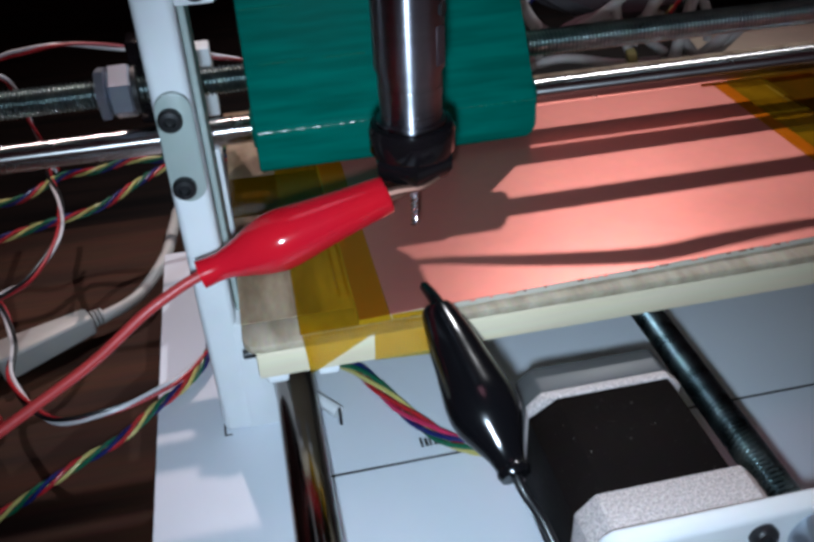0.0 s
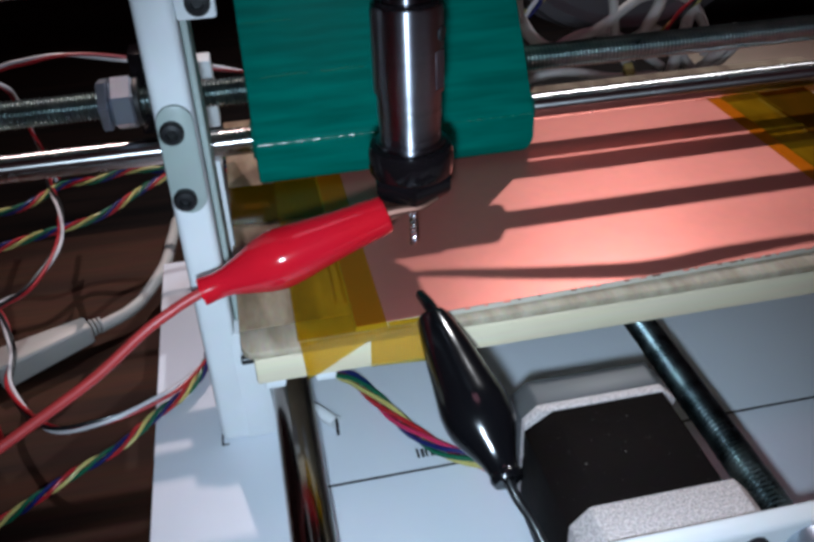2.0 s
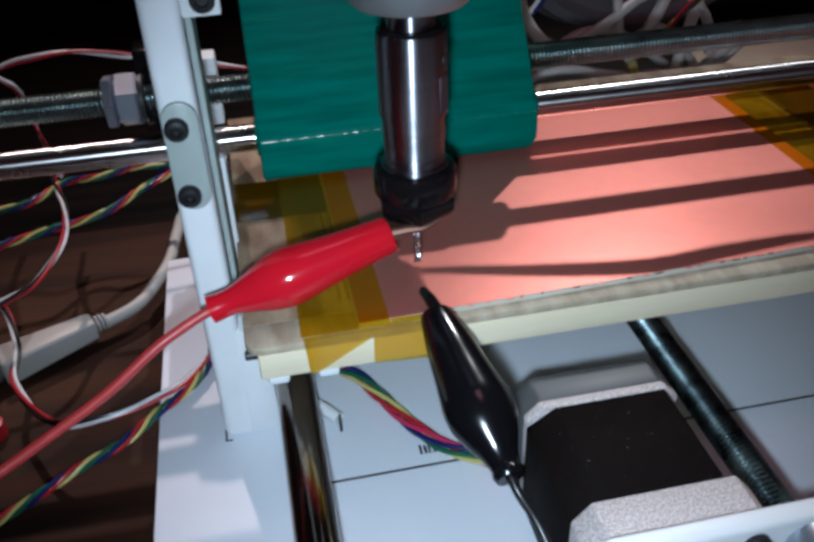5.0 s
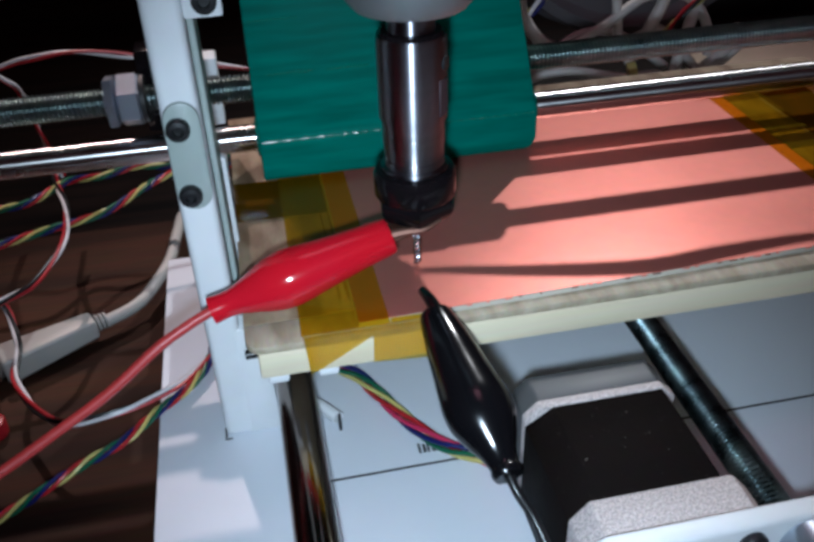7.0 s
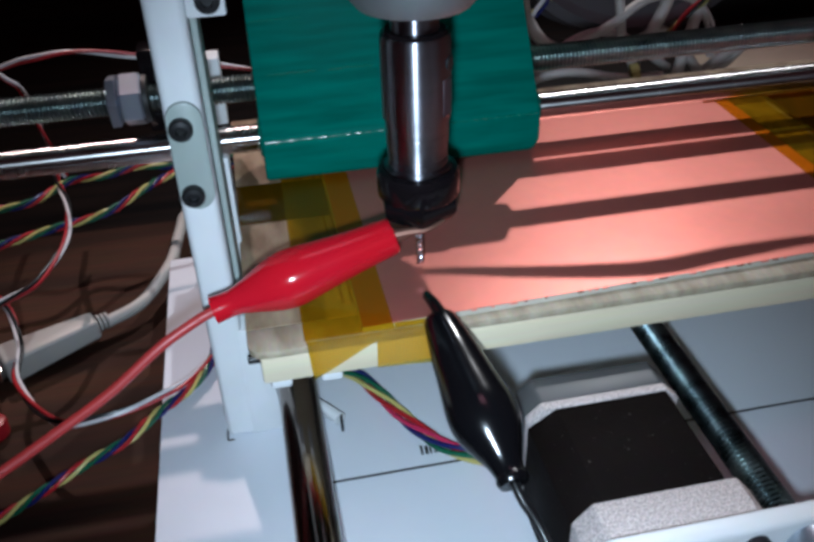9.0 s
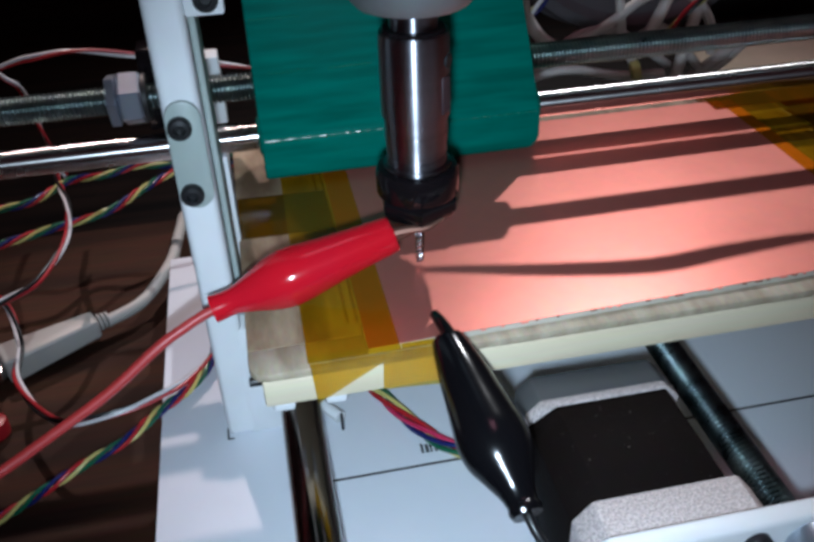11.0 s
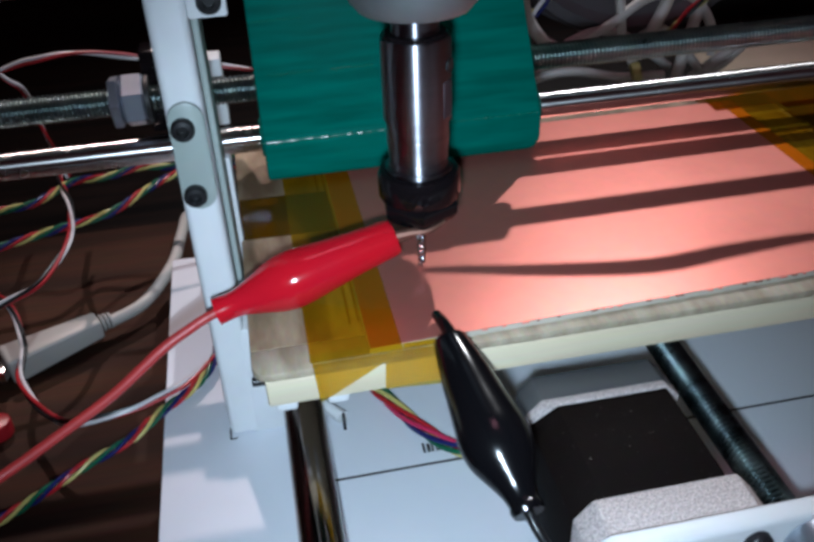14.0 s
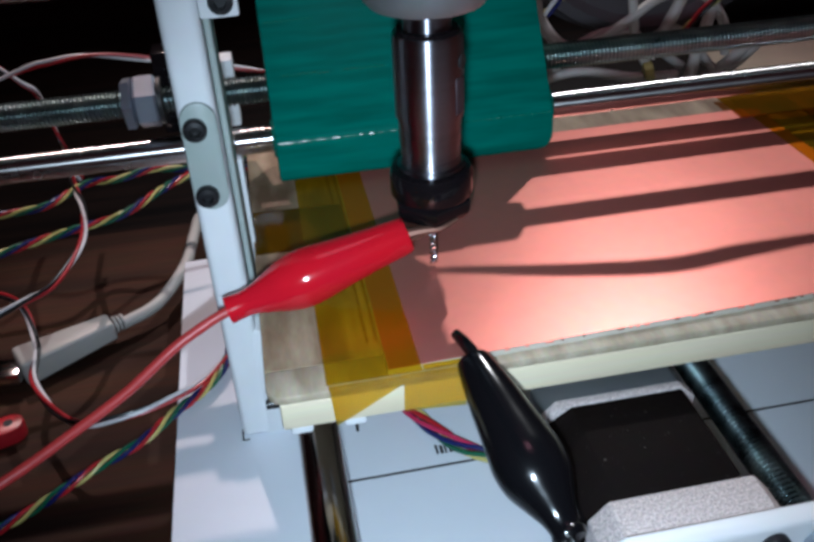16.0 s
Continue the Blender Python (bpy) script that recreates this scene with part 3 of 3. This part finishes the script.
# ---------------------------------------------------------------- spindle and clips
def spindle():
    ob = thing("spindle", "steel collet spindle hanging below a grey motor", "spindle")
    cx, cy = 0.0346, 0.1715
    m = Matrix.Translation((cx, cy, 0))
    part("motor_nose", lathe([(0.0092, 0.1150), (0.0120, 0.1155), (0.0136, 0.1174), (0.0147, 0.1205), (0.0165, 0.1290), (0.0168, 0.150), (0.0166, 0.1502)], 56, m), GREYAL, ob, "grey motor nose")
    part("shaft", lathe([(0.0052, 0.1090), (0.0052, 0.1158)], 36, m), GROUND, ob, "bright motor shaft")
    part("collet_body", lathe([(0.0069, 0.0770), (0.0069, 0.0783), (0.0078, 0.0785), (0.0078, 0.0790), (0.0069, 0.0793), (0.0069, 0.0808), (0.0067, 0.0810), (0.0067, 0.0815), (0.0069, 0.0817), (0.0069, 0.0842), (0.0071, 0.0845), (0.0071, 0.0900), (0.0077, 0.0908), (0.0077, 0.1084), (0.0074, 0.1094), (0.0052, 0.1096)], 56, m), GROUND, ob, "ground steel collet holder")
    part("collar_groove", lathe([(0.00712, 0.0869), (0.00714, 0.08692), (0.00714, 0.08712), (0.00712, 0.0872)], 48, m), GROUND, ob, "turned groove")
    nut = part("collet_nut", lathe([(0.0070, 0.0712), (0.0094, 0.0713), (0.0097, 0.0718), (0.0097, 0.0765), (0.0092, 0.0778), (0.0080, 0.0782), (0.0069, 0.0776)], 56, m), DARKST, ob, "black collet nut")
    turn = m @ Euler((0, 0, radians(24))).to_matrix().to_4x4()
    part("hex_section", lathe([(0.0052, 0.0655), (0.0082, 0.0656), (0.0093, 0.0672), (0.0097, 0.0680), (0.0097, 0.0708), (0.0092, 0.0714)], 6, turn), DARKST, nut, "hexagon of the nut")
    part("collet", lathe([(0.0012, 0.0648), (0.0046, 0.0650), (0.0050, 0.0660)], 32, m), GROUND, nut, "steel collet")
    part("set_screw", cylinder((cx + 0.0056, cy - 0.0037, 0.1035), (cx + 0.00665, cy - 0.00440, 0.1035), 0.0016, 20), BOLTM, ob, "black set screw")
    flat = box(-0.0017, 0.0017, -0.0042, 0.0042, 0.0, 0.0008, 0.0002, 1)
    bmesh.ops.transform(flat, matrix=frame_to((cx + 0.0053, cy - 0.0046, 0.0962), (cx + 0.0128, cy - 0.0112, 0.0962)), verts=flat.verts)
    part("side_flat", flat, MILLED, ob, "dull milled flat")
    # no hollow is cut; a black ring paints the recess's shade
    part("recess_shade", lathe([(0.0052, 0.1093), (0.0070, 0.1095), (0.0066, 0.1102), (0.0052, 0.1103)], 48, m), DARKST, ob, "black ring painted as the shade of a recess round the shaft")
    bit = part("drill_bit", lathe([(0.0002, 0.0506), (0.0006, 0.0512), (0.0007, 0.0592), (0.0010, 0.0600), (0.0011, 0.0660)], 16, m), NUTM, ob, "thin spiral drill bit")
    for turn0 in (0.0, math.pi):
        line = [(cx + 0.00065 * math.cos(turn0 + i * 0.42), cy + 0.00065 * math.sin(turn0 + i * 0.42), 0.0509 + i * 0.00018) for i in range(46)]
        part("flute", tube(line, 0.00040, 8, 2), STEEL, bit)
    return ob


def clip_body(stations, a, b, flat=0.85, up=(0, 0, 1), segs=36):
    """Soft sleeve of a spring clip from a to b: stations of (share of length, half width)."""
    a, b = Vector(a), Vector(b)
    d = (b - a).normalized()
    side = d.cross(Vector(up)).normalized()
    top = side.cross(d)
    bm = bmesh.new()
    rings = []
    ctrl = [Vector((s, w, 0)) for s, w in stations]
    for q in curve_points(ctrl, 5):
        c = a + (b - a) * q.x
        ring = []
        for i in range(segs):
            t = 2 * math.pi * i / segs
            ct, st = math.cos(t), math.sin(t)
            ring.append(bm.verts.new(c + side * q.y * ct + top * q.y * flat * st))
        rings.append(ring)
    for r0, r1 in zip(rings, rings[1:]):
        for i in range(segs):
            bm.faces.new((r0[i], r0[(i + 1) % segs], r1[(i + 1) % segs], r1[i]))
    bm.faces.new(rings[0][::-1]), bm.faces.new(rings[-1])
    bmesh.ops.recalc_face_normals(bm, faces=bm.faces)
    return bm


def red_clip():
    ob = thing("red_clip", "red vinyl-sleeved crocodile clip biting the drill bit", "crocodile clip")
    a, b = (0.0268, 0.1650, 0.0640), (-0.0160, 0.1600, 0.0535)
    part("sleeve", clip_body([(0, 0.0037), (0.012, 0.0044), (0.20, 0.0051), (0.38, 0.0060), (0.50, 0.0067), (0.59, 0.0069), (0.68, 0.0062), (0.79, 0.0045), (0.89, 0.0032), (1.0, 0.0033)], a, b, 0.95, (0, -0.6, 0.8)), RED, ob)
    part("jaw_upper", tube([(0.0225, 0.1650, 0.0637), (0.0300, 0.1645, 0.0648), (0.0350, 0.1640, 0.0652), (0.0392, 0.1650, 0.0664)], 0.0012, 8, 6, lambda t: 0.0011 * (1 - t) + 0.0004), JAW, ob, "coppery metal jaw")
    part("jaw_lower", tube([(0.0225, 0.1660, 0.0616), (0.0300, 0.1672, 0.0620), (0.0350, 0.1690, 0.0628)], 0.0010, 8, 6, lambda t: 0.0009 * (1 - t) + 0.0004), JAW, ob, "coppery metal jaw")
    part("lead", tube([(-0.0120, 0.1604, 0.0545), (-0.0175, 0.1595, 0.0530), (-0.0230, 0.1575, 0.0512), (-0.0291, 0.1550, 0.0487), (-0.0405, 0.1500, 0.0423), (-0.0532, 0.1450, 0.0371), (-0.0641, 0.1400, 0.0335), (-0.0770, 0.1330, 0.0310), (-0.0950, 0.1230, 0.0260)], 0.0012, 12, 8), REDW, ob, "red insulated lead")
    return ob


def black_clip():
    ob = thing("black_clip", "glossy black vinyl-sleeved clip on the copper edge", "crocodile clip")
    a, b = (0.0337, 0.1490, 0.0518), (0.0396, 0.1093, 0.0392)
    part("sleeve", clip_body([(0, 0.0030), (0.02, 0.0038), (0.20, 0.0053), (0.36, 0.0062), (0.50, 0.0071), (0.60, 0.0076), (0.70, 0.0071), (0.80, 0.0053), (0.88, 0.0038), (0.94, 0.0032), (0.97, 0.0035), (1.0, 0.0031)], a, b, 0.9), BLACK, ob)
    part("nose", tube([(0.0345, 0.1470, 0.0527), (0.0336, 0.1532, 0.0527), (0.0331, 0.1582, 0.0516)], 0.0014, 14, 6, lambda t: 0.0016 - 0.0004 * t), BLACK, ob, "black nose of the clip")
    part("lead", tube([(0.0394, 0.1112, 0.0398), (0.0403, 0.1070, 0.0375), (0.0430, 0.1020, 0.0330), (0.0450, 0.0930, 0.0270), (0.0465, 0.0800, 0.0170), (0.0470, 0.060, 0.0050)], 0.0010, 12, 8), WIRE["black"], ob, "black insulated lead")
    return ob


SPINDLE = spindle()
RED_CLIP = red_clip()
BLACK_CLIP = black_clip()


# ---------------------------------------------------------------- cables and clutter
def cables():
    four = ("red", "blue", "green", "yellow")
    twisted("motor_cable", [(-0.120, 0.285, 0.020), (-0.094, 0.287, 0.020), (-0.084, 0.290, 0.020), (-0.073, 0.303, 0.020), (-0.060, 0.302, 0.021), (-0.048, 0.307, 0.021), (-0.036, 0.306, 0.020), (-0.010, 0.300, 0.020)],
            four, "twisted red, blue, green and yellow motor cable", phase=0.5)
    twisted("motor_cable", [(-0.120, 0.250, 0.018), (-0.090, 0.261, 0.020), (-0.074, 0.268, 0.020), (-0.057, 0.275, 0.020), (-0.045, 0.287, 0.021), (-0.035, 0.299, 0.020), (-0.012, 0.310, 0.020)],
            four, "twisted red, blue, green and yellow motor cable", phase=1.5)
    twisted("motor_cable", [(-0.095, 0.160, -0.010), (-0.077, 0.164, -0.004), (-0.067, 0.165, 0.001), (-0.057, 0.170, 0.003), (-0.047, 0.175, 0.004), (-0.038, 0.185, 0.004), (-0.030, 0.194, 0.003), (-0.024, 0.205, 0.003), (-0.021, 0.225, 0.003)],
            four, "twisted four-colour motor cable crossing the base edge", phase=2.0)
    twisted("motor_cable", [(0.008, 0.200, 0.004), (0.0143, 0.1923, 0.003), (0.0190, 0.1871, 0.003), (0.0241, 0.1767, 0.003), (0.0299, 0.1647, 0.003), (0.0364, 0.1551, 0.003), (0.0429, 0.1498, 0.003), (0.0472, 0.1466, 0.003), (0.0500, 0.1400, 0.004), (0.0528, 0.130, 0.008)],
            ("red", "yellow", "green", "blue", "pink"), "flat four-colour cable lying on the base board", r=0.00068, spread=0.0014, pitch=0.046, phase=2.4)
    three = ("red", "white", "black")
    twisted("switch_cable", [(-0.079, 0.330, 0.018), (-0.078, 0.307, 0.020), (-0.071, 0.282, 0.021), (-0.069, 0.260, 0.020), (-0.075, 0.240, 0.018), (-0.085, 0.233, 0.016), (-0.110, 0.225, 0.010)],
            three, "thin red, white and black cable hanging in a loop", r=0.0006, spread=0.0007, pitch=0.06)
    twisted("switch_cable", [(-0.110, 0.262, 0.006), (-0.093, 0.252, 0.004), (-0.085, 0.233, 0.000), (-0.082, 0.212, 0.000), (-0.068, 0.190, 0.002), (-0.053, 0.186, 0.004), (-0.039, 0.191, 0.004), (-0.030, 0.197, 0.004), (-0.021, 0.210, 0.003)],
            three, "thin red, white and black cable looping onto the base", r=0.0006, spread=0.0007, pitch=0.07, phase=1.0)
    twisted("end_stop_cable", [(-0.120, 0.300, 0.056), (-0.083, 0.300, 0.067), (-0.073, 0.300, 0.069), (-0.058, 0.300, 0.070), (-0.037, 0.300, 0.066), (-0.014, 0.300, 0.061), (0.010, 0.300, 0.055)],
            ("red", "white"), "thin red and white cable behind the upright", r=0.0006, spread=0.0006, pitch=0.06)
    twisted("end_stop_cable", [(-0.100, 0.310, 0.075), (-0.087, 0.310, 0.060), (-0.082, 0.310, 0.054), (-0.079, 0.310, 0.037), (-0.076, 0.312, 0.018)],
            ("red", "white"), "thin red and white cable behind the upright", r=0.0006, spread=0.0006, pitch=0.06, phase=2.0)
    u = thing("usb_cable", "grey cable with a moulded plug lying on the table", "cable")
    part("cord", tube([(-0.0610, 0.2478, -0.0080), (-0.049, 0.257, -0.0075), (-0.040, 0.279, -0.0070), (-0.037, 0.301, -0.0070), (-0.034, 0.318, -0.0080), (-0.020, 0.322, -0.010)], 0.0022, 14, 10), USBG, u)
    a, b = Vector((-0.0640, 0.2470, -0.0075)), Vector((-0.0930, 0.2330, -0.0090))
    bm = box(-0.0061, 0.0061, -0.0048, 0.0048, 0.0, 0.0320, 0.0014, 3)
    for v in bm.verts:
        if v.co.z < 0.006:
            v.co.x *= 0.62
            v.co.y *= 0.75
    bmesh.ops.transform(bm, matrix=Matrix.Translation(a) @ (b - a).to_track_quat("Z", "X").to_matrix().to_4x4() @ Euler((0, 0, radians(90))).to_matrix().to_4x4(), verts=bm.verts)
    plug = part("plug", bm, USBG, u, "moulded grey plug")
    d = (a - b).normalized()
    for k in range(3):
        p = a + d * (0.0005 + 0.0014 * k)
        part("strain_relief", cylinder(p, p + d * 0.0009, 0.0031 - 0.0002 * k, 20, 0.0002), USBG, plug)
    part("metal_shell", box(-0.102, -0.092, 0.2275, 0.2365, -0.0125, -0.0075, 0.0004), STEEL, plug, "bright metal plug shell")


def red_plug():
    ob = thing("red_connector", "small red plastic connector with a hole on the table", "connector")
    pts = []
    for k in range(25):
        t = math.pi * 2 * k / 24 - math.pi / 2
        if k < 24:
            pts.append((0.0045 * math.cos(t) + (0.003 if math.cos(t) > 0 else -0.003), 0.0042 * math.sin(t)))
    bm = extrude_poly(pts, "z", 0.0, 0.0055, 0.0006, 2)
    part("body", bm, WIRE["red"], ob)
    # the hole's darkness is a black disc on the face
    part("socket", cylinder((0.003, 0, 0.0050), (0.003, 0, 0.00575), 0.0014, 18), INK, ob, "black disc painted as the shade inside the hole")
    ob.matrix_basis = pose(-0.0945, 0.2060, -0.0150, 0, 0, 20)


def clutter():
    loops = [
        [(0.118, 0.350, 0.070), (0.124, 0.360, 0.048), (0.134, 0.360, 0.034), (0.150, 0.365, 0.026)],
        [(0.140, 0.362, 0.024), (0.153, 0.360, 0.033), (0.166, 0.360, 0.040), (0.185, 0.362, 0.050), (0.205, 0.362, 0.048), (0.217, 0.362, 0.034), (0.222, 0.365, 0.018)],
        [(0.166, 0.365, 0.070), (0.170, 0.362, 0.048), (0.172, 0.360, 0.032), (0.180, 0.362, 0.018)],
        [(0.197, 0.365, 0.072), (0.194, 0.362, 0.050), (0.186, 0.360, 0.034), (0.180, 0.360, 0.022)],
        [(0.120, 0.362, 0.012), (0.135, 0.360, 0.018), (0.150, 0.358, 0.019), (0.172, 0.358, 0.014), (0.195, 0.360, 0.012)],
        [(0.172, 0.362, 0.026), (0.190, 0.362, 0.034), (0.200, 0.362, 0.028), (0.215, 0.362, 0.012)],
        [(0.212, 0.364, 0.006), (0.222, 0.362, 0.014), (0.231, 0.362, 0.022), (0.238, 0.366, 0.030)],
        [(0.217, 0.364, 0.005), (0.227, 0.362, 0.013), (0.236, 0.362, 0.021), (0.246, 0.366, 0.026)],
        [(0.128, 0.372, 0.005), (0.150, 0.372, 0.028), (0.175, 0.374, 0.030), (0.205, 0.374, 0.010)],
        [(0.200, 0.358, 0.003), (0.206, 0.360, 0.030), (0.216, 0.366, 0.055), (0.228, 0.372, 0.075)],
    ]
    for i, l in enumerate(loops):
        c = thing("loose_cable", "loose grey cable in a tangle behind the bed", "cable", "tangled grey cables")
        part("cord", tube(l, 0.0023 if i % 3 else 0.0029, 10, 8), GREYC, c)
    t = thing("cable_tie", "pale cable tie round the tangled cables", "cable tie")
    part("band", cylinder((0.1765, 0.3555, 0.0155), (0.1805, 0.3545, 0.0165), 0.0055, 20, 0.0004), WIRE["yellow"], t)
    twisted("thin_cable", [(0.190, 0.352, 0.034), (0.199, 0.352, 0.044), (0.208, 0.352, 0.052), (0.214, 0.354, 0.064), (0.222, 0.356, 0.080)], ("red", "yellow", "black"), "thin red and yellow wires in the tangle", r=0.0009, spread=0.0010, pitch=0.05)
    twisted("thin_cable", [(0.112, 0.300, 0.100), (0.115, 0.300, 0.086), (0.114, 0.302, 0.075), (0.108, 0.305, 0.066)], ("blue", "yellow", "white"), "thin coloured wires behind the carriage", r=0.0008, spread=0.0010, pitch=0.03)
    s = thing("cable_spool", "dark grey round spool standing behind the cables", "spool")
    m = Matrix.Translation((0.198, 0.420, 0.096)) @ Euler((radians(78), 0, 0)).to_matrix().to_4x4()
    part("flange", lathe([(0.030, 0), (0.078, 0.000), (0.081, 0.003), (0.080, 0.008), (0.075, 0.010), (0.070, 0.006), (0.030, 0.006)], 64, m), SLATE, s, "wide grey flange with a raised rim")
    part("hub", lathe([(0.029, -0.02), (0.030, -0.018), (0.030, 0.012), (0.028, 0.014)], 40, m), DULL, s, "dark hub")
    part("rear_flange", lathe([(0.030, -0.024), (0.078, -0.024), (0.080, -0.021), (0.078, -0.018), (0.030, -0.018)], 64, m), SLATE, s, "wide grey flange")
    b = thing("dark_box", "matt black box standing behind the machine", "box")
    part("case", box(0.275, 0.420, 0.520, 0.580, -0.022, 0.085, 0.002), DULL, b)
    c = thing("card_sheet", "tan card lying on the rear table", "card")
    part("sheet", box(0.262, 0.400, 0.400, 0.470, -0.022, -0.0195, 0.0003, 1), CARD, c)


cables(), red_plug(), clutter()


def motor_lead():
    """The spindle motor's lead, slung along the gantry above the rods."""
    c = thing("motor_lead", "dark lead slung loosely over the gantry", "cable")
    part("cord", tube([(0.062, 0.2320, 0.1290), (0.078, 0.2310, 0.1300), (0.101, 0.2260, 0.1310), (0.124, 0.2210, 0.1300), (0.143, 0.2215, 0.1290), (0.166, 0.2230, 0.1300), (0.201, 0.2290, 0.1400), (0.252, 0.2340, 0.1500)],
                      0.002, 12, 8, lambda t: 0.0007 + 0.0017 * math.sin(math.pi * min(1, t * 1.1)) ** 2), WIRE["black"], c)


motor_lead()


# ---------------------------------------------------------------- what moves
BED_SLIDE = [(0.0, -1.75), (0.5, -0.98), (1.0, -0.12), (1.5, 0.0), (4.0, 0.0), (6.5, 0.0), (8.5, -0.05), (9.0, -1.45), (9.7, -5.3), (10.4, -9.4), (10.8, -9.7),
             (11.5, -9.7), (12.5, -9.7), (14.5, -9.8), (15.0, -12.2), (15.5, -14.3), (16.0, -16.8)]
PLUNGE = [(0.0, 8.35), (0.5, 8.40), (1.0, 8.15), (1.5, 7.6), (2.0, 6.6), (2.5, 5.5), (3.0, 4.3), (3.5, 3.3), (4.0, 2.3), (4.6, 1.1), (5.2, 0.3), (6.5, 0.1), (7.0, 0.0),
          (7.5, -0.3), (8.0, -0.5), (8.5, -0.05), (9.0, 0.2), (11.5, 0.2), (12.0, 0.45), (12.5, 0.1), (13.0, -0.1), (13.5, -0.32), (14.0, -0.43), (14.5, 0.2), (15.0, 0.05), (15.5, 0.1), (16.0, 0.15)]


CLIP_SWING = [(15.0, 1.2), (15.5, 2.6), (16.0, 4.0)]


def motions():
    # the clip rides on the copper and is swung round its nose by its lead
    swing = dict(CLIP_SWING)
    nose = Vector((0.0333, 0.1560, 0.0520))
    walk(BLACK_CLIP, [(t, Matrix.Translation(nose + Vector((0, mm / 1000, 0))) @ pose(0, 0, 0, 0, 0, swing.get(t, 0.0)) @ Matrix.Translation(-nose)) for t, mm in BED_SLIDE])
    for ob in (BED, COPPER_BOARD, *TAPES):
        walk(ob, [(t, pose(0, mm / 1000, 0)) for t, mm in BED_SLIDE])
    for ob in (SPINDLE, RED_CLIP):
        walk(ob, [(t, pose(0, 0, mm / 1000)) for t, mm in PLUNGE])


motions()
